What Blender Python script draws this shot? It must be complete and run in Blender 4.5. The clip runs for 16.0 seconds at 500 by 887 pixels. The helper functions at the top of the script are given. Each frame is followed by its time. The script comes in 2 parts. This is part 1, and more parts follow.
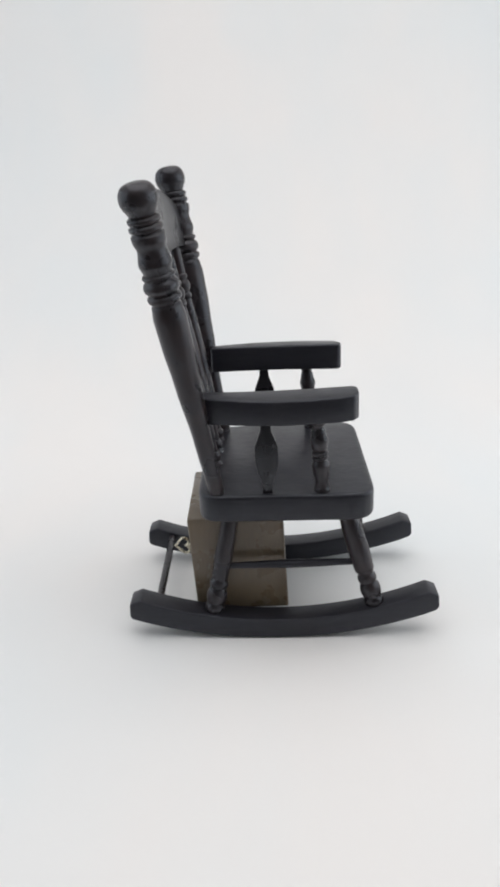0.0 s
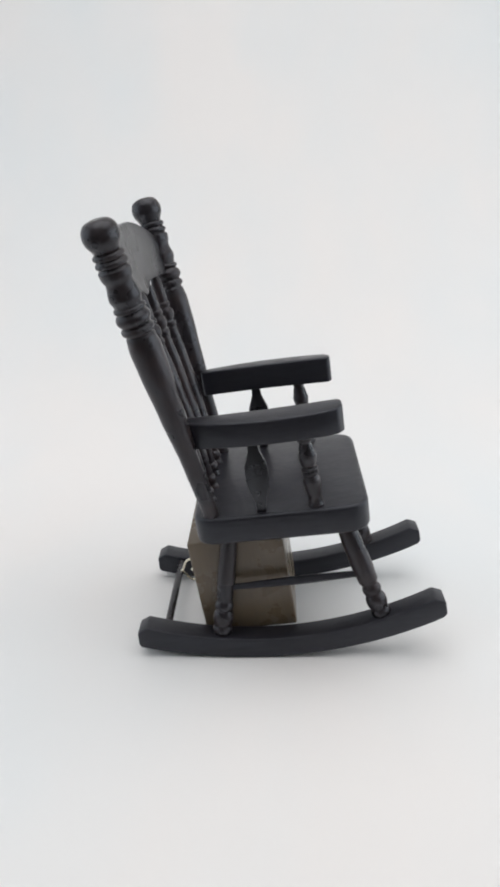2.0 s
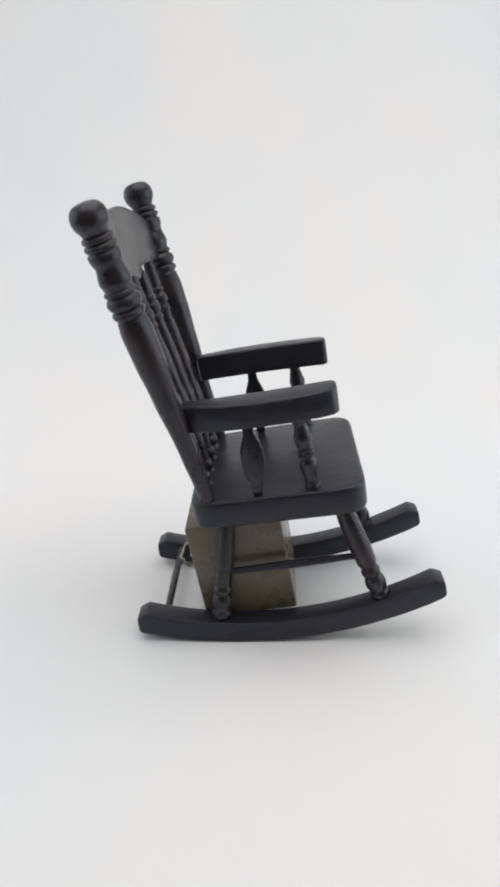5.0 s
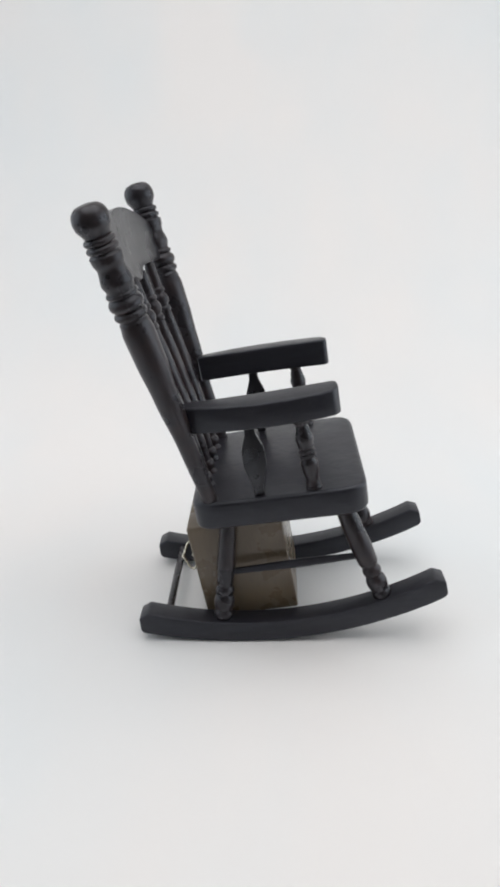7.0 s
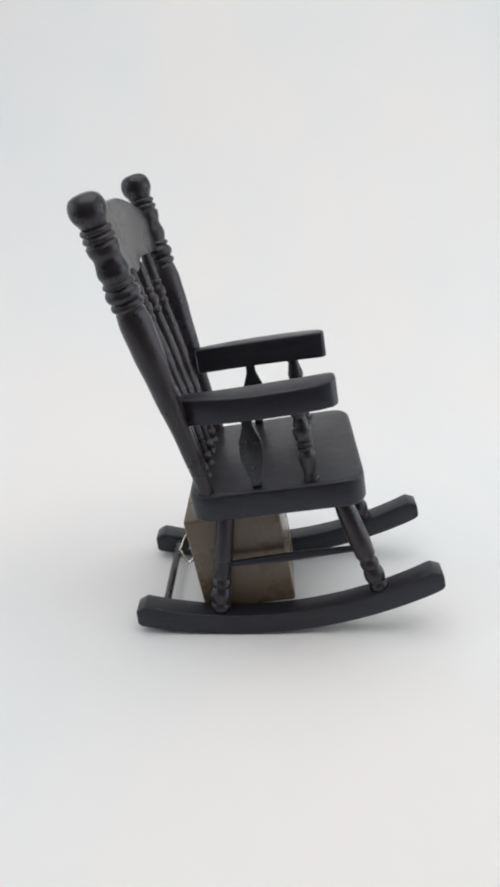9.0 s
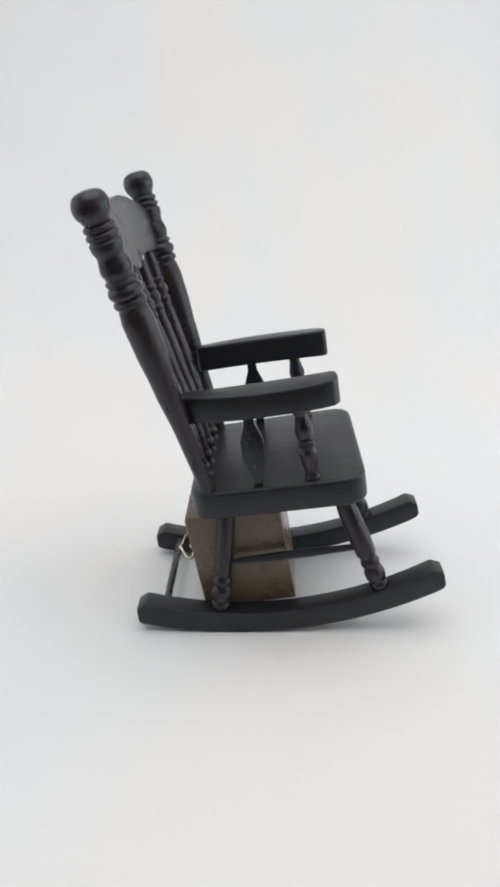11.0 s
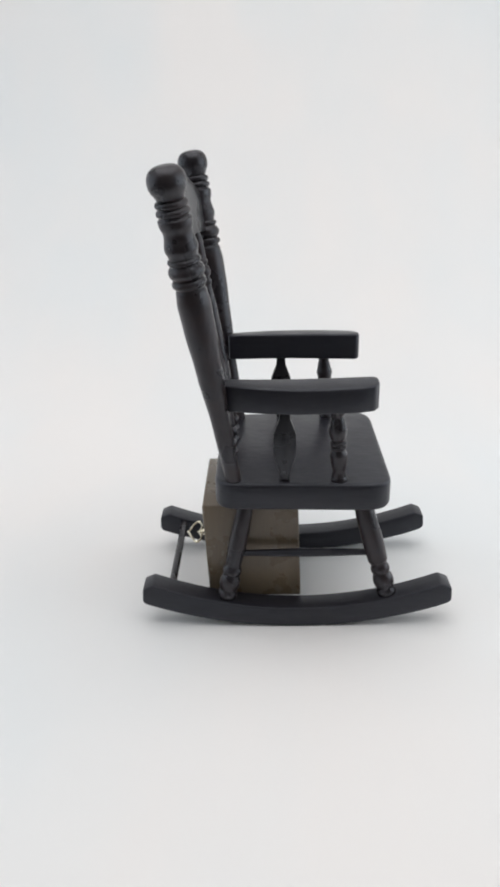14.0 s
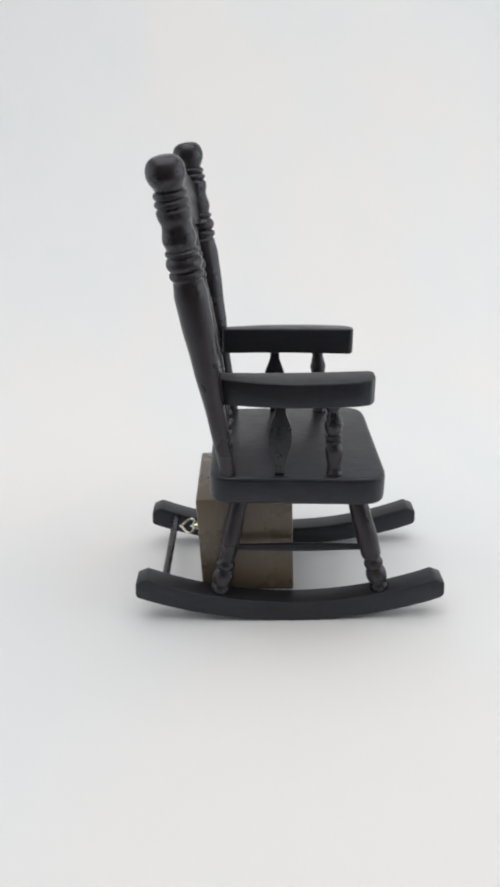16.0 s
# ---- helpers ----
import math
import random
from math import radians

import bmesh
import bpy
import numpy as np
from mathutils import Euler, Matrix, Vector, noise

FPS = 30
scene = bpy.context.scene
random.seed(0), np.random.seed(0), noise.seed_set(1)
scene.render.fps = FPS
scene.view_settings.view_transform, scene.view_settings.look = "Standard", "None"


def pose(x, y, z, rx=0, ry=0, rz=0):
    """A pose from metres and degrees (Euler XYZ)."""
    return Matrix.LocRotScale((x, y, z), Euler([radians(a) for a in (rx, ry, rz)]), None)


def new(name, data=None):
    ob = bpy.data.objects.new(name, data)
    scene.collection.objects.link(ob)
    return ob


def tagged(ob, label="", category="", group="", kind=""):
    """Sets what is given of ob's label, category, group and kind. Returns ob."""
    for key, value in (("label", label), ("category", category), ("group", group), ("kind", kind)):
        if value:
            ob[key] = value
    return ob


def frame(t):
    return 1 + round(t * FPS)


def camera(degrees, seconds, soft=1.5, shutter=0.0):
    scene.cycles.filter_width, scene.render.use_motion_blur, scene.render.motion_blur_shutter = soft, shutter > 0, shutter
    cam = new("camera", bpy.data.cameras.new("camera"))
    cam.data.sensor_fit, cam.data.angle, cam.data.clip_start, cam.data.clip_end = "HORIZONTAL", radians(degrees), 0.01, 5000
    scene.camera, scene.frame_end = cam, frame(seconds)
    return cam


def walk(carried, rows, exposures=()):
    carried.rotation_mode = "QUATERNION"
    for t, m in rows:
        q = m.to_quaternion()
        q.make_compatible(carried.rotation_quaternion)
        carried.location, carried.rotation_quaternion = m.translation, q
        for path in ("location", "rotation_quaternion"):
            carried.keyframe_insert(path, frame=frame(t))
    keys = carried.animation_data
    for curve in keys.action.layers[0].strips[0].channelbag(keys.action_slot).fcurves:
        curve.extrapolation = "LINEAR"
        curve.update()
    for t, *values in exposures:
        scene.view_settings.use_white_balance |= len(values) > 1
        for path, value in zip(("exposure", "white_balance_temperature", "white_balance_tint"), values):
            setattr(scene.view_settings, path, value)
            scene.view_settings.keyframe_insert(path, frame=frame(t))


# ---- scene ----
# A miniature black rocking chair with a music box under its seat, on a white paper sweep.
# ---- camera: held by hand over one spot, degrees of turn row by row ----
EYE_X, EYE_Y = -0.0110, -0.2662
CAMERA_ROWS = [
    (0.0, 0.1759, 67.56, 0.90, 0.72),
    (0.2, 0.1759, 67.60, 0.90, 0.61),
    (0.4, 0.1757, 67.70, 0.90, 0.51),
    (0.5, 0.1758, 67.68, 0.90, 0.53),
    (0.6, 0.1759, 67.66, 0.90, 0.56),
    (0.8, 0.1762, 67.82, 0.90, 0.53),
    (1.0, 0.1772, 68.01, 0.90, 0.77),
    (1.2, 0.1785, 68.36, 0.90, 1.09),
    (1.4, 0.1787, 68.66, 0.90, 1.31),
    (1.5, 0.1787, 68.69, 0.90, 1.44),
    (1.6, 0.1787, 68.67, 0.90, 1.53),
    (1.8, 0.1785, 68.68, 0.90, 1.56),
    (2.0, 0.1782, 68.59, 0.90, 1.63),
    (2.5, 0.1771, 68.12, 0.90, 1.56),
    (3.0, 0.1757, 68.08, 0.90, 1.62),
    (3.5, 0.1755, 68.06, 0.90, 1.52),
    (4.0, 0.1753, 68.05, 0.90, 1.60),
    (6.5, 0.1763, 67.71, 0.90, 1.69),
    (7.0, 0.1769, 67.67, 0.90, 1.76),
    (7.5, 0.1766, 67.59, 0.90, 1.68),
    (8.0, 0.1754, 67.55, 0.90, 1.73),
    (8.5, 0.1750, 67.52, 0.90, 1.73),
    (9.0, 0.1748, 67.50, 0.90, 1.53),
    (11.5, 0.1747, 67.32, 0.90, 1.56),
    (12.0, 0.1742, 67.28, 0.90, 1.61),
    (12.5, 0.1746, 67.23, 0.90, 1.60),
    (13.0, 0.1750, 67.12, 0.90, 1.54),
    (13.5, 0.1751, 66.92, 0.90, 1.66),
    (14.0, 0.1759, 66.72, 0.90, 1.69),
    (14.5, 0.1765, 66.60, 0.90, 1.48),
    (15.0, 0.1765, 66.53, 0.90, 1.55),
    (15.5, 0.1756, 66.56, 0.90, 1.23),
    (15.7, 0.1746, 66.73, 0.90, 0.95),
    (16.0, 0.1747, 66.52, 0.90, 1.01),
]
cam = camera(36.03, 16.0, soft=3.3)
walk(cam, [(t, pose(EYE_X, EYE_Y, z, rx, ry, rz)) for t, z, rx, ry, rz in CAMERA_ROWS])

# ---- the chair's rocking: seconds, degrees of lean (back is minus), degrees of turn ----
ROLL_R = 0.16045  # radius of the rockers' undersides
REST_X = -0.0039
ROCK_ROWS = [
    (0.0, -1.47, 0.27), (0.1, -1.44, 0.30), (0.2, -7.04, 0.16), (0.3, -12.01, -0.06), (0.4, -9.29, 0.06),
    (0.5, -4.03, 0.17), (0.6, -2.16, 0.18), (0.7, -5.25, 0.09), (0.8, -10.06, -0.05), (0.9, -10.05, -0.06),
    (1.0, -5.88, 0.07), (1.1, -3.18, 0.13), (1.2, -4.61, 0.08), (1.3, -8.56, -0.06), (1.4, -9.85, -0.06),
    (1.5, -7.07, 0.04), (1.6, -4.34, 0.13), (1.7, -4.98, 0.13), (1.8, -8.12, 0.04), (1.9, -9.05, -0.00),
    (2.0, -6.92, 0.10), (2.1, -5.31, 0.19), (2.2, -6.27, 0.18), (2.3, -8.57, 0.11), (2.4, -8.18, 0.14),
    (2.5, -6.60, 0.22), (2.6, -6.85, 0.26), (2.7, -8.28, 0.25), (2.8, -8.42, 0.27), (2.9, -7.48, 0.28),
    (3.0, -7.48, 0.24), (3.1, -8.46, 0.20), (3.3, -8.15, 0.22), (3.5, -8.11, 0.08), (4.0, -8.00, 0.01),
    (6.5, -8.15, 0.25), (7.0, -8.12, 0.30), (7.5, -8.07, 0.27), (8.0, -8.06, 0.18), (8.5, -8.08, 0.29),
    (9.0, -8.05, 0.23), (11.5, -7.66, 0.31), (12.0, -7.68, 0.34), (12.5, -7.69, 0.37), (13.0, -7.65, 0.42),
    (13.1, -7.80, 0.51), (13.2, -7.73, 0.59), (13.3, -7.32, 0.63), (13.4, -5.36, 0.72), (13.5, -3.95, 0.76),
    (13.6, -2.90, 0.76), (13.7, -2.10, 0.76), (13.8, -1.20, 0.78), (13.9, -0.51, 0.81), (14.0, -0.04, 0.80),
    (14.1, 0.44, 0.74), (14.2, 0.79, 0.70), (14.3, 1.17, 0.72), (14.4, 1.34, 0.78), (14.5, 1.66, 0.82),
    (14.6, 1.88, 0.79), (14.7, 2.16, 0.73), (14.8, 2.47, 0.73), (14.9, 2.65, 0.78), (15.0, 2.92, 0.80),
    (15.1, 3.23, 0.76), (15.2, 3.27, 0.68), (15.3, 3.31, 0.68), (15.4, 3.26, 0.81), (15.5, 1.94, 0.98),
    (15.6, -6.66, 0.89), (15.7, -14.85, 0.75), (15.8, -11.48, 0.88), (15.9, -3.44, 1.13), (16.0, 0.79, 1.12),
]


# ---- light ----
scene.view_settings.exposure = 0.0
world = bpy.data.worlds.new("world")
scene.world = world
world.use_nodes = True
world.node_tree.nodes["Background"].inputs["Color"].default_value = (0.9, 0.95, 1.0, 1)
world.node_tree.nodes["Background"].inputs["Strength"].default_value = 0.15


def area_lamp(name, m, sx, sy, watts, colour):
    data = bpy.data.lights.new(name, "AREA")
    data.shape, data.size, data.size_y, data.energy, data.color = "RECTANGLE", sx, sy, watts, colour
    ob = new(name, data)
    ob.matrix_world = m
    return ob


area_lamp("top_lamp", pose(0.0, -0.1, 0.895), 1.04, 0.98, 5.35, (0.992, 0.970, 0.952))
area_lamp("west_lamp", pose(-0.55, 0.0, 0.24, 0, -90, 0), 0.40, 0.60, 0.62, (0.85, 0.94, 1.0))
area_lamp("east_lamp", pose(0.55, 0.0, 0.24, 0, 90, 0), 0.40, 0.60, 1.0, (0.85, 0.94, 1.0))


# ---- materials ----
def material(name):
    m = bpy.data.materials.new(name)
    m.use_nodes = True
    return m, m.node_tree.nodes, m.node_tree.links, m.node_tree.nodes["Principled BSDF"]


def noise_node(nodes, links, scale, detail=4.0, rough=0.55, stretch=None):
    co = nodes.new("ShaderNodeTexCoord")
    n = nodes.new("ShaderNodeTexNoise")
    n.inputs["Scale"].default_value, n.inputs["Detail"].default_value, n.inputs["Roughness"].default_value = scale, detail, rough
    if stretch:
        mp = nodes.new("ShaderNodeMapping")
        mp.inputs["Scale"].default_value = stretch
        links.new(co.outputs["Object"], mp.inputs["Vector"])
        links.new(mp.outputs["Vector"], n.inputs["Vector"])
    else:
        links.new(co.outputs["Object"], n.inputs["Vector"])
    return n


def ramp(nodes, links, source, stops):
    r = nodes.new("ShaderNodeValToRGB")
    while len(r.color_ramp.elements) < len(stops):
        r.color_ramp.elements.new(0.5)
    for e, (at, c) in zip(r.color_ramp.elements, stops):
        e.position, e.color = at, (*c, 1)
    links.new(source, r.inputs["Fac"])
    return r


def spread(nodes, links, source, low, high):
    r = nodes.new("ShaderNodeMapRange")
    r.inputs["From Min"].default_value, r.inputs["From Max"].default_value = 0.3, 0.7
    r.inputs["To Min"].default_value, r.inputs["To Max"].default_value = low, high
    links.new(source, r.inputs["Value"])
    return r


def bump(nodes, links, bsdf, sources, strength, distance):
    last = None
    for s in sources:
        b = nodes.new("ShaderNodeBump")
        b.inputs["Strength"].default_value, b.inputs["Distance"].default_value = strength, distance
        links.new(s, b.inputs["Height"])
        if last:
            links.new(last.outputs["Normal"], b.inputs["Normal"])
        last = b
    links.new(last.outputs["Normal"], bsdf.inputs["Normal"])


def paint(name, dark, light, rub, rough_lo, rough_hi, stretch=(1, 1, 0.12), gloss=0.34, chips=0.5, relief=0.35, uneven=0.15):
    """Satin paint over wood: brush streaks, faint rubbed patches, chipped arrises, fine relief."""
    m, nodes, links, bsdf = material(name)
    grain = noise_node(nodes, links, 900, 5, 0.6, stretch)
    patch = noise_node(nodes, links, 90, 3)
    speck = noise_node(nodes, links, 420, 4, 0.7)
    base = ramp(nodes, links, grain.outputs["Fac"], [(0.35, dark), (0.7, light)])
    worn = ramp(nodes, links, patch.outputs["Fac"], [(0.40, (0, 0, 0)), (0.85, (1, 1, 1))])
    mix = nodes.new("ShaderNodeMix")
    mix.data_type = "RGBA"
    links.new(worn.outputs["Color"], mix.inputs["Factor"])
    links.new(base.outputs["Color"], mix.inputs["A"])
    mix.inputs["B"].default_value = (*rub, 1)
    # paint knocked off where edges stand out
    geo = nodes.new("ShaderNodeNewGeometry")
    edge = ramp(nodes, links, geo.outputs["Pointiness"], [(0.515, (0, 0, 0)), (0.57, (1, 1, 1))])
    spot = ramp(nodes, links, speck.outputs["Fac"], [(0.55, (0, 0, 0)), (0.66, (chips, chips, chips))])
    both = nodes.new("ShaderNodeMath")
    both.operation = "MULTIPLY"
    links.new(edge.outputs["Color"], both.inputs[0])
    links.new(spot.outputs["Color"], both.inputs[1])
    bare = nodes.new("ShaderNodeMix")
    bare.data_type = "RGBA"
    links.new(both.outputs["Value"], bare.inputs["Factor"])
    links.new(mix.outputs["Result"], bare.inputs["A"])
    bare.inputs["B"].default_value = (0.11, 0.095, 0.085, 1)
    links.new(bare.outputs["Result"], bsdf.inputs["Base Color"])
    links.new(spread(nodes, links, patch.outputs["Fac"], rough_lo, rough_hi).outputs["Result"], bsdf.inputs["Roughness"])
    bsdf.inputs["Specular IOR Level"].default_value = gloss
    bsdf.inputs["Specular Tint"].default_value = (0.86, 0.91, 1.0, 1)
    ripple = noise_node(nodes, links, 260, 2, 0.5)
    coat = nodes.new("ShaderNodeBump")
    coat.inputs["Strength"].default_value, coat.inputs["Distance"].default_value = uneven, 0.0006
    links.new(ripple.outputs["Fac"], coat.inputs["Height"])
    streak = nodes.new("ShaderNodeBump")
    streak.inputs["Strength"].default_value, streak.inputs["Distance"].default_value = relief, 0.0002
    links.new(grain.outputs["Fac"], streak.inputs["Height"])
    links.new(coat.outputs["Normal"], streak.inputs["Normal"])
    links.new(streak.outputs["Normal"], bsdf.inputs["Normal"])
    return m


BLACK = paint("black_satin_paint", (0.0158, 0.0134, 0.0156), (0.0240, 0.0198, 0.0222), (0.0370, 0.0226, 0.0206), 0.24, 0.34, gloss=0.48, chips=0.12, relief=0.25, uneven=0.25)
BLACK_LONG = paint("black_satin_paint_lengthwise", (0.0134, 0.0130, 0.0172), (0.0198, 0.0194, 0.0252), (0.0212, 0.0194, 0.0232), 0.30, 0.42, (0.12, 1, 1), gloss=0.46, chips=0.12, relief=0.3, uneven=0.22)
BLACK_FLAT = paint("black_satin_paint_smooth", (0.0120, 0.0112, 0.0128), (0.0160, 0.0148, 0.0168), (0.0180, 0.0160, 0.0176), 0.26, 0.30, gloss=0.55, chips=0.0, relief=0.02, uneven=0.05)
BROWN_BOX = paint("brown_stained_wood", (0.140, 0.107, 0.072), (0.164, 0.127, 0.086), (0.150, 0.114, 0.076), 0.24, 0.34, (1, 1, 0.2), gloss=0.45, relief=0.10, uneven=0.05)


def brass():
    m, nodes, links, bsdf = material("pale_brass")
    n = noise_node(nodes, links, 700, 3)
    c = ramp(nodes, links, n.outputs["Fac"], [(0.3, (0.66, 0.61, 0.48)), (0.7, (0.82, 0.78, 0.66))])
    links.new(c.outputs["Color"], bsdf.inputs["Base Color"])
    bsdf.inputs["Metallic"].default_value = 1.0
    links.new(spread(nodes, links, n.outputs["Fac"], 0.18, 0.32).outputs["Result"], bsdf.inputs["Roughness"])
    return m


def paper(name, a, b, scale, stretch=None):
    m, nodes, links, bsdf = material(name)
    n = noise_node(nodes, links, scale, 3, 0.5, stretch)
    fine = noise_node(nodes, links, 1400, 3)
    c = ramp(nodes, links, n.outputs["Fac"], [(0.36, a), (0.64, b)])
    links.new(c.outputs["Color"], bsdf.inputs["Base Color"])
    bsdf.inputs["Roughness"].default_value = 0.75
    bsdf.inputs["Specular IOR Level"].default_value = 0.25
    bump(nodes, links, bsdf, [fine.outputs["Fac"]], 0.05, 0.0001)
    return m


BRASS = brass()
# cool middle and warm edges of the mixed light, tinted into the white paper
PAPER = paper("white_paper_with_light_tint", (0.795, 0.814, 0.824), (0.852, 0.826, 0.814), 7, (1, 0.5, 0.5))
ROOM = paper("grey_room_wall", (0.13, 0.13, 0.132), (0.16, 0.16, 0.16), 4)
# dark tone for the added slab that dims the chair's front faces
FRONT_DIM = paper("dark_grey_front_dimmer", (0.07, 0.068, 0.066), (0.10, 0.096, 0.092), 12)
# darkened tent fabric: dims what the chair's left sides reflect
WEST_DIM = paper("blue_grey_reflection_dimmer", (0.48, 0.50, 0.53), (0.54, 0.56, 0.58), 6)
FABRIC = paper("white_tent_fabric", (0.80, 0.80, 0.80), (0.84, 0.84, 0.835), 9)


# ---- mesh helpers ----
def finish(name, bm, mat, smooth=True, sharp=40):
    bmesh.ops.recalc_face_normals(bm, faces=bm.faces)
    me = bpy.data.meshes.new(name)
    if smooth:
        for f in bm.faces:
            f.smooth = True
        for e in bm.edges:
            if len(e.link_faces) == 2 and e.calc_face_angle(0) > radians(sharp):
                e.smooth = False
    bm.to_mesh(me)
    bm.free()
    me.materials.append(mat)
    return me


def part(name, bm, mat, parent=None, label="", m=None, smooth=True, sharp=40):
    ob = new(name, finish(name, bm, mat, smooth, sharp))
    ob.parent = parent
    if m is not None:
        ob.matrix_basis = m
    return tagged(ob, label)


def mm(*v):
    return Vector([a / 1000 for a in v])


def lathe(foot, head, profile, steps=28, squash=1.0):
    """A turned piece from foot to head (mm); profile: (share of the length, radius in mm)."""
    bm = bmesh.new()
    a, b = mm(*foot), mm(*head)
    turn = (b - a).to_track_quat("Z", "Y").to_matrix()
    length = (b - a).length
    rings = []
    for s, r in profile:
        rings.append([bm.verts.new(a + turn @ Vector((r / 1000 * math.cos(k * math.tau / steps), squash * r / 1000 * math.sin(k * math.tau / steps), s * length)))
                      for k in range(steps)])
    for lo, hi in zip(rings, rings[1:]):
        for k in range(steps):
            bm.faces.new((lo[k], lo[(k + 1) % steps], hi[(k + 1) % steps], hi[k]))
    bm.faces.new(rings[0][::-1])
    bm.faces.new(rings[-1])
    return bm


def bead(lo, hi, base, top, n=6):
    """Profile of one rounded bead between two shares of the length."""
    return [(lo + (hi - lo) * k / n, base + (top - base) * math.sin(math.pi * k / n) ** 0.7) for k in range(n + 1)]


def smooth_profile(points, n=5):
    """Eased steps between the given (share, radius) points."""
    out = []
    for (s0, r0), (s1, r1) in zip(points, points[1:]):
        for k in range(n):
            u = k / n
            out.append((s0 + (s1 - s0) * u, r0 + (r1 - r0) * (3 * u * u - 2 * u ** 3)))
    return out + [points[-1]]


def slab(outline, axis, lo, hi, round_mm, segments=3, sharp=15):
    """An outline (mm) drawn out along an axis from lo to hi, with rounded edges."""
    bm = bmesh.new()

    def at(p, d):
        return mm(p[0], d, p[1]) if axis == "y" else mm(p[0], p[1], d) if axis == "z" else mm(d, p[0], p[1])
    one = [bm.verts.new(at(p, lo)) for p in outline]
    two = [bm.verts.new(at(p, hi)) for p in outline]
    bm.faces.new(one)
    bm.faces.new(two[::-1])
    for k in range(len(outline)):
        j = (k + 1) % len(outline)
        bm.faces.new((one[j], one[k], two[k], two[j]))
    bmesh.ops.recalc_face_normals(bm, faces=bm.faces)
    if round_mm:
        edges = [e for e in bm.edges if e.calc_face_angle(0) > radians(sharp)]
        bmesh.ops.bevel(bm, geom=edges, offset=round_mm / 1000, segments=segments, profile=0.5, affect="EDGES", clamp_overlap=True)
    return bm


def arc_round(points, radius, n=6):
    """A closed outline with its corners rounded; radius: one for all or one a corner."""
    out = []
    size = len(points)
    for k in range(size):
        p = Vector(points[k])
        r = radius[k] if isinstance(radius, (list, tuple)) else radius
        a, b = Vector(points[k - 1]), Vector(points[(k + 1) % size])
        if not r:
            out.append(tuple(p))
            continue
        u, v = p + (a - p).normalized() * r, p + (b - p).normalized() * r
        for i in range(n + 1):
            w = i / n
            out.append(tuple((1 - w) ** 2 * u + 2 * w * (1 - w) * p + w * w * v))
    return out


# ---- the tent round the set ----
def backdrop():
    """One white sheet: table, cove and rear wall."""
    bm = bmesh.new()
    line = [(-0.2, 0.0), (0.14, 0.0)]
    for k in range(1, 25):
        a = k / 24 * math.pi / 2
        line.append((0.14 + 0.46 * math.sin(a), 0.46 - 0.46 * math.cos(a)))
    line += [(0.6, 0.7), (0.6, 0.9)]
    rows = [[bm.verts.new((x, y, z)) for y, z in line] for x in np.linspace(-0.55, 0.55, 5)]
    for a, b in zip(rows, rows[1:]):
        for k in range(len(line) - 1):
            bm.faces.new((a[k], b[k], b[k + 1], a[k + 1]))
    ob = part("backdrop", bm, PAPER)
    return tagged(ob, "seamless white paper sweep under and behind the chair", "backdrop", kind="structure")


def tent_panel(name, lo, hi, label, category, mat=FABRIC):
    bm = bmesh.new()
    bmesh.ops.create_cube(bm, size=1)
    for v in bm.verts:
        v.co = Vector([lo[i] + (v.co[i] + 0.5) * (hi[i] - lo[i]) for i in range(3)])
    ob = part(name, bm, mat, smooth=False)
    return tagged(ob, label, category, kind="structure")


backdrop()
# out of view; its blue-grey stands in for shade on the west side
tent_panel("wall_west", (-0.57, -0.64, -0.01), (-0.555, 0.62, 0.92), "unseen side wall, coloured blue-grey to darken reflections on the chair's left", "wall", WEST_DIM)
tent_panel("wall_east", (0.555, -0.64, -0.01), (0.57, 0.62, 0.92), "plain white fabric wall of a photo tent", "wall")
tent_panel("wall_south", (-0.55, -0.64, -0.01), (0.55, -0.625, 0.92), "plain grey wall of the dim room behind the viewpoint", "wall", ROOM)
# added out of view: dark surface before the paper, cuts bounce from the front
tent_panel("dimming_slab", (-0.55, -0.62, -0.03), (0.55, 0.6, -0.004), "unseen dark grey slab under the paper sweep, added to darken front reflections", "table", FRONT_DIM)
tent_panel("ceiling", (-0.55, -0.62, 0.905), (0.55, 0.595, 0.92), "plain white fabric top of a photo tent", "ceiling")


# ---- the rocking chair ----
def rocker_outline():
    """Side view of a rocker in mm: wide arc below, tighter arc above, chamfered ends."""
    r_low, r_top, span = ROLL_R * 1000, 142.0, 55.8
    low = [(x, r_low - math.sqrt(r_low ** 2 - x * x)) for x in np.linspace(-span, span, 25)]
    top = [(x, 8.0 + r_top - math.sqrt(r_top ** 2 - x * x)) for x in np.linspace(52.5, -52.5, 23)]
    end = low[-1][1]
    return low[:-1] + [(span - 0.4, end), (span + 0.8, end + 1.3), (span + 0.5, end + 6.4)] + top + [(-span - 0.5, end + 6.4), (-span - 0.8, end + 1.3)]


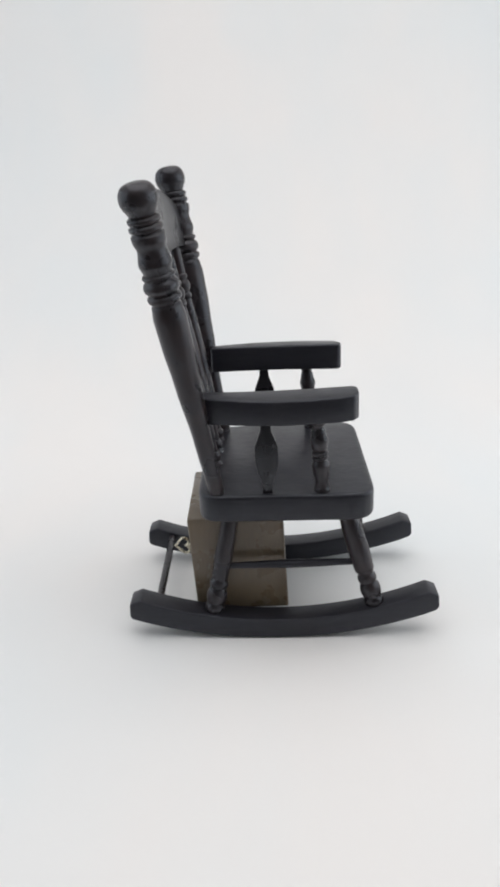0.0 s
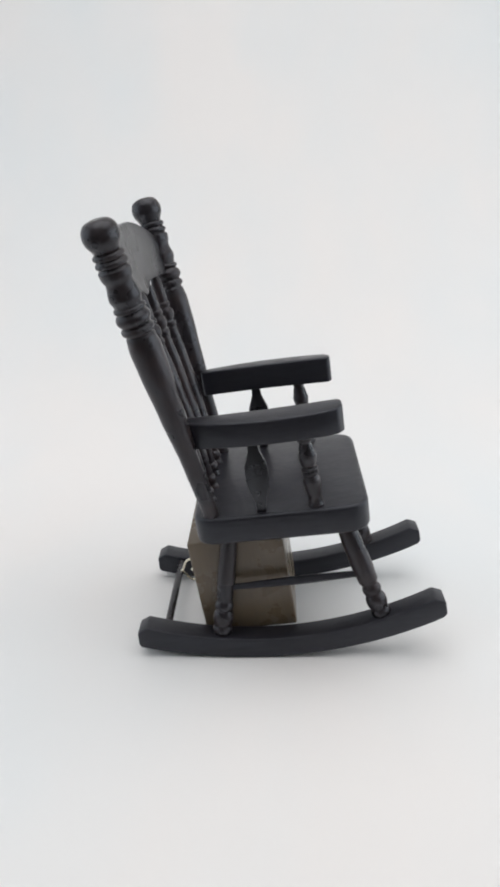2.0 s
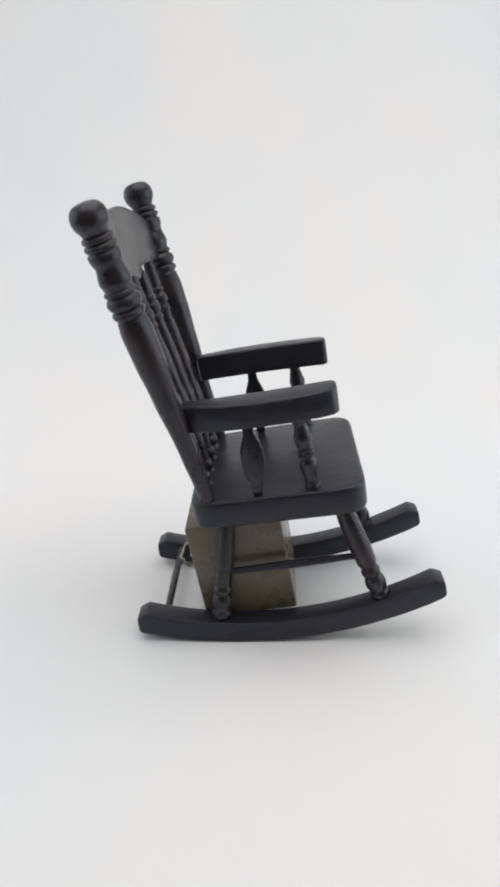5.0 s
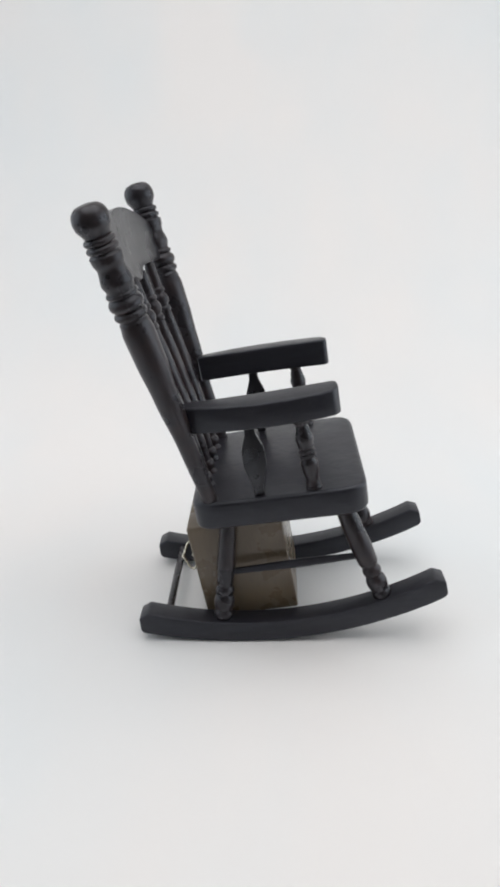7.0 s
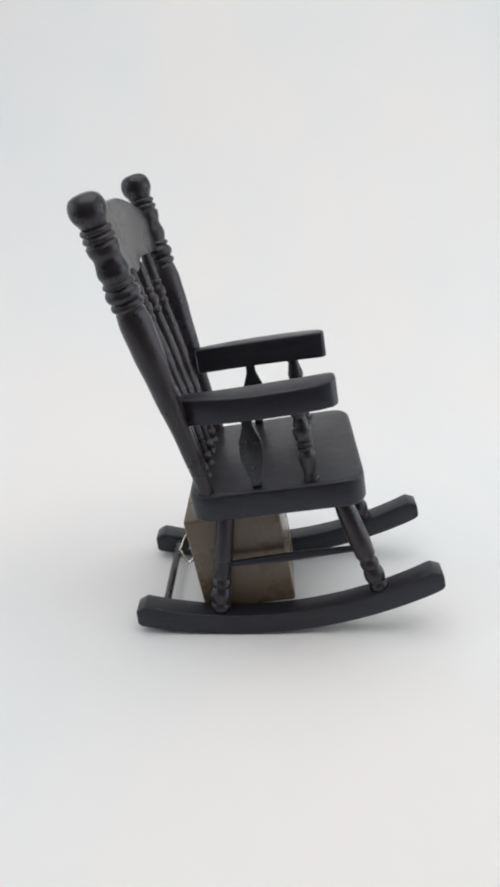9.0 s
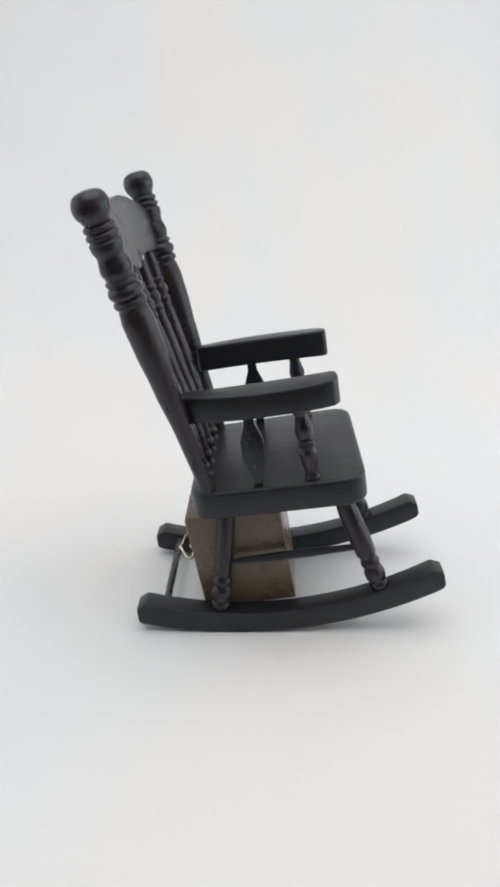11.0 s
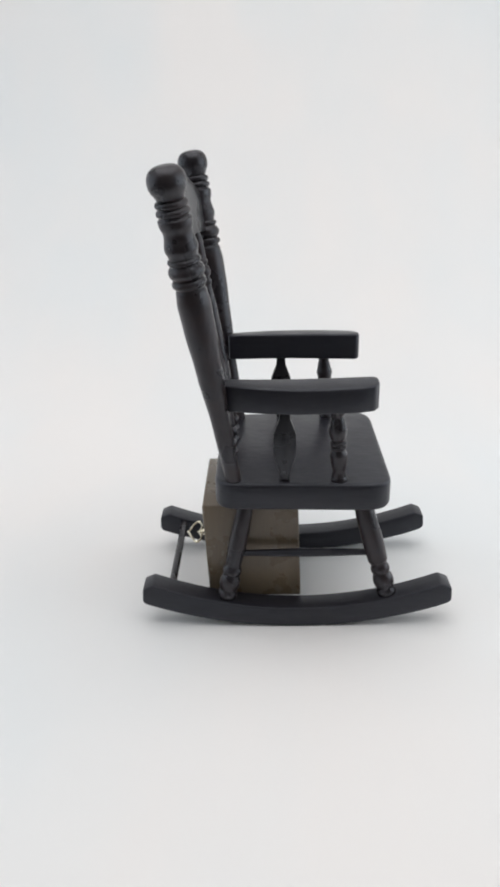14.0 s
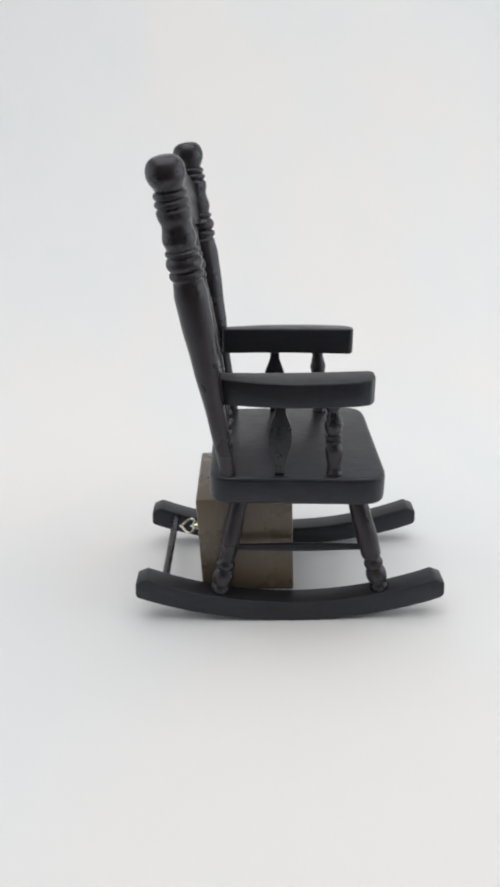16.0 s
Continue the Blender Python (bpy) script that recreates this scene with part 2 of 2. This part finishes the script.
def post_profile():
    """Rear post: slim foot, swelling shaft, ringed neck, ball head. Heights in mm above the seat."""
    full = 101.9
    pts = smooth_profile([(0, 2.5), (4, 2.65), (22, 3.0), (42, 4.15), (55, 4.85), (63, 5.0), (66.8, 4.55), (67.8, 4.1)])
    pts += bead(68.0, 70.6, 4.2, 5.1) + bead(70.8, 74.7, 4.3, 5.35) + bead(74.9, 76.7, 4.2, 4.95)
    pts += smooth_profile([(76.9, 4.25), (79.4, 4.9), (83.6, 4.2), (86.0, 4.85), (87.4, 4.95), (88.2, 4.3)])
    pts += bead(88.4, 90.4, 4.2, 4.95) + bead(90.6, 92.6, 4.1, 4.8)
    pts += [(92.7, 3.8)]
    for k in range(1, 15):
        a = -math.pi / 2 + 0.62 + (math.pi - 0.64) * k / 14
        pts.append((97.3 + 4.3 * math.sin(a), max(0.25, 5.5 * abs(math.cos(a)) ** 0.58)))
    return [(s / full, 1.04 * r) for s, r in pts]


def leg_profile(swell):
    pts = smooth_profile([(0, 2.7), (0.03, 2.95)], 3)
    pts += bead(0.04, 0.11, 3.1, 3.6) + bead(0.12, 0.24, 3.15, 3.8) + bead(0.25, 0.32, 3.0, 3.5)
    pts += smooth_profile([(0.33, 2.9), (0.37, swell - 0.3), (0.50, swell), (0.70, swell - 0.2), (1.0, 2.7)])
    return pts


def spindle_profile():
    pts = bead(0, 0.10, 2.2, 2.65) + smooth_profile([(0.105, 2.3), (0.17, 2.05), (0.30, 2.6), (0.40, 2.75), (0.47, 2.0)])
    pts += bead(0.475, 0.525, 2.0, 2.65) + bead(0.53, 0.585, 2.0, 2.7)
    pts += smooth_profile([(0.59, 1.95), (0.64, 2.55), (0.73, 2.9), (0.83, 2.35), (0.91, 1.9), (0.96, 2.5), (1.0, 2.9)])
    return [(s, 1.08 * r) for s, r in pts]


def back_spindle_profile():
    pts = bead(0, 0.035, 1.5, 2.0) + bead(0.04, 0.085, 1.5, 2.15) + smooth_profile([(0.09, 1.6), (0.2, 2.1), (0.42, 2.5), (0.62, 2.2), (0.73, 1.8)])
    pts += bead(0.74, 0.77, 1.7, 2.2) + bead(0.775, 0.83, 1.7, 2.45) + bead(0.835, 0.86, 1.7, 2.15) + smooth_profile([(0.87, 1.8), (0.95, 1.8), (1.0, 1.2)])
    return [(s, 1.15 * r) for s, r in pts]


def crest_board():
    """Crest rail: arched top, a drop in the middle of its foot, bowed back between the posts."""
    half = 39.5
    ys = np.linspace(-half, half, 41)
    top = np.interp(np.abs(ys), [0, 7, 14, 20, 26, 31, 36, 40], [22.9, 22.6, 21.5, 20.0, 18.0, 16.0, 13.6, 11.4])
    foot = np.interp(np.abs(ys), [0, 3, 6, 9, 12, 20, 30, 40], [-2.4, -2.0, -0.6, 0.5, 0.8, 0.4, -0.8, -1.8])
    bm = bmesh.new()
    faces = []
    for depth in (-1.6, 1.6):
        cols = [[bm.verts.new(mm(depth + 2.9 * (y / half) ** 2, y, f + (h - f) * k / 4)) for k in range(5)] for y, h, f in zip(ys, top, foot)]
        for a, b in zip(cols, cols[1:]):
            for k in range(4):
                bm.faces.new((a[k], b[k], b[k + 1], a[k + 1]))
        faces.append([c[0] for c in cols] + cols[-1][1:] + [c[4] for c in reversed(cols[:-1])] + cols[0][3:0:-1])
    back, front = faces
    for k in range(len(back)):
        j = (k + 1) % len(back)
        bm.faces.new((back[k], back[j], front[j], front[k]))
    bmesh.ops.recalc_face_normals(bm, faces=bm.faces)
    rim = [e for e in bm.edges if e.calc_face_angle(0) > radians(50)]
    bmesh.ops.bevel(bm, geom=rim, offset=0.0005, segments=2, profile=0.5, affect="EDGES", clamp_overlap=True)
    return bm


def arm_slat_outline():
    half = [(1.75, 0), (1.6, 1.8), (1.75, 3.2), (3.7, 10.0), (4.0, 13.0), (3.85, 17.6), (1.9, 23.0), (1.7, 27.0)]
    return half + [(-x, z) for x, z in reversed(half)]


def arm_outline(side):
    """Plan of an armrest (mm), bowed outwards, blunt rounded front."""
    inner = [(-25.2, 26.8), (-12, 27.2), (0, 27.2), (12, 26.6), (20, 26.0), (25.2, 25.6)]
    outer = [(26.4, 27.0), (26.5, 30.8), (24.8, 33.8), (20, 35.6), (10, 36.9), (0, 37.2), (-10, 36.2), (-18, 34.2), (-25.2, 32.2)]
    return [(x, side * y) for x, y in inner + outer]


def heart_key(parent):
    """Pale brass wire key: a stem and a heart-shaped loop, turning on the stem."""
    bm = bmesh.new()
    path = []
    for k in range(40):
        a = k / 40 * math.tau
        across = 6.6 * math.sin(a) ** 3 * (0.92 + 0.08 * math.cos(2 * a))
        along = (13 * math.cos(a) - 5 * math.cos(2 * a) - 2 * math.cos(3 * a) - math.cos(4 * a)) / 16
        path.append(Vector((-5.4 + 3.0 * along, 0, across)) / 1000)
    rings = []
    for k, p in enumerate(path):
        along = (path[(k + 1) % 40] - path[k - 1]).normalized()
        out = Vector((0, 1, 0))
        third = along.cross(out)
        rings.append([bm.verts.new(p + 0.00045 * (math.cos(j * math.tau / 8) * out + math.sin(j * math.tau / 8) * third)) for j in range(8)])
    for k in range(40):
        lo, hi = rings[k], rings[(k + 1) % 40]
        for j in range(8):
            bm.faces.new((lo[j], lo[(j + 1) % 8], hi[(j + 1) % 8], hi[j]))
    stem = lathe((1.0, 0, 0), (-3.4, 0, 0), [(0, 0.9), (0.5, 0.9), (0.55, 1.3), (0.8, 1.3), (0.85, 0.8), (1.0, 0.7)], 14)
    me = bpy.data.meshes.new("stem")
    stem.to_mesh(me)
    stem.free()
    bm.from_mesh(me)
    bpy.data.meshes.remove(me)
    return part("winding_key", bm, BRASS, parent, "pale brass heart-shaped winding key", pose(-0.0336, 0, 0.0225))


def rocking_chair():
    chair = new("rocking_chair")
    tagged(chair, "small black painted wooden rocking chair with turned posts and spindles", "rocking chair")
    for side in (-1, 1):
        lo, hi = sorted((side * 22.8, side * 31.8))
        part("rocker", slab(rocker_outline(), "y", lo, hi, 0.7, sharp=18), BLACK_LONG, chair)
    part("cross_dowel", lathe((-46.3, -26, 13.4), (-46.3, 26, 13.4), [(0, 1.4), (0.5, 1.45), (1, 1.4)], 16), BLACK, chair, "thin dark dowel between the rockers")
    for side in (-1, 1):
        part("leg", lathe((34.2, side * 27.6, 9.4), (22.1, side * 22.0, 52.5), leg_profile(3.9)), BLACK, chair)
        part("leg", lathe((-26.2, side * 27.6, 8.6), (-17.0, side * 22.0, 52.5), leg_profile(3.35)), BLACK, chair)
        part("stretcher", lathe((-21.5, side * 25.4, 28.0), (29.5, side * 25.4, 28.2), smooth_profile([(0, 1.15), (0.5, 1.6), (1, 1.15)], 6), 16), BLACK_LONG, chair)
    seat = arc_round([(-28.6, -33.2), (32.4, -35.0), (32.4, 35.0), (-28.6, 33.2)], [8, 9, 9, 8])
    part("seat", slab(seat, "z", 49.8, 60.0, 1.5, 4, sharp=30), BLACK_LONG, chair)
    for side in (-1, 1):
        part("back_post", lathe((-21.7, side * 29.6, 58.6), (-38.5, side * 43.6, 163.4), post_profile(), 36), BLACK, chair)
        arm = slab(arm_outline(side), "z", 85.4, 95.6, 0.8, 3, sharp=25)
        for v in arm.verts:  # top and underside fall and rise a little outwards
            v.co.z += (-0.08 if v.co.z > 0.090 else 0.08) * (abs(v.co.y) - 0.026)
        part("armrest", arm, BLACK_LONG, chair)
        part("arm_spindle", lathe((14.4, side * 30.0, 58.6), (12.8, side * 31.6, 86.2), spindle_profile()), BLACK, chair)
        part("arm_slat", slab(arm_slat_outline(), "y", -1.2, 1.2, 0.5, 2, sharp=40), BLACK_FLAT, chair, m=pose(-0.0044, side * 0.0302, 0.0594))
    # the crest rail leans with the posts
    lean = -math.degrees(math.atan2(16.8, 104.8))
    part("crest_rail", crest_board(), BLACK_FLAT, chair, m=pose(-0.0369, 0, 0.1354, 0, lean, 0))
    for k in range(4):
        y = (k - 1.5) * 11.6
        part("back_spindle", lathe((-23.0, y, 58.6), (-37.3 + 0.0019 * (y * 1.34) ** 2, y * 1.34, 137.0), back_spindle_profile(), 18), BLACK, chair)
    # the box hangs from a narrower block under the seat
    shape = [(-32.5, 6.6), (2.0, 6.6), (0.8, 45.2), (-2.5, 45.6), (-2.5, 49.8), (-20.0, 49.8), (-20.0, 45.6), (-34.3, 45.2)]
    box = slab(shape, "y", -21.2, 21.2, 0.9, 3, sharp=30)
    music_box = part("music_box", box, BROWN_BOX, chair, "brown stained wooden music box fixed under the seat")
    key = heart_key(music_box)
    return chair, key


chair, key = rocking_chair()


def motions():
    """The chair rolls on its rockers without slipping; the key unwinds evenly."""
    rows = []
    for t, a, turn in ROCK_ROWS:
        rows.append((t, pose(REST_X + ROLL_R * radians(a), 0.0018, ROLL_R) @ pose(0, 0, 0, 0, 0, turn) @ pose(0, 0, 0, 0, a, 0) @ pose(0, 0, -ROLL_R)))
    walk(chair, rows)
    walk(key, [(t, pose(-0.0336, 0, 0.0225, 28 - 7.3 * t, 0, 0)) for t in (0.0, 4.0, 8.0, 12.0, 16.0)])


motions()
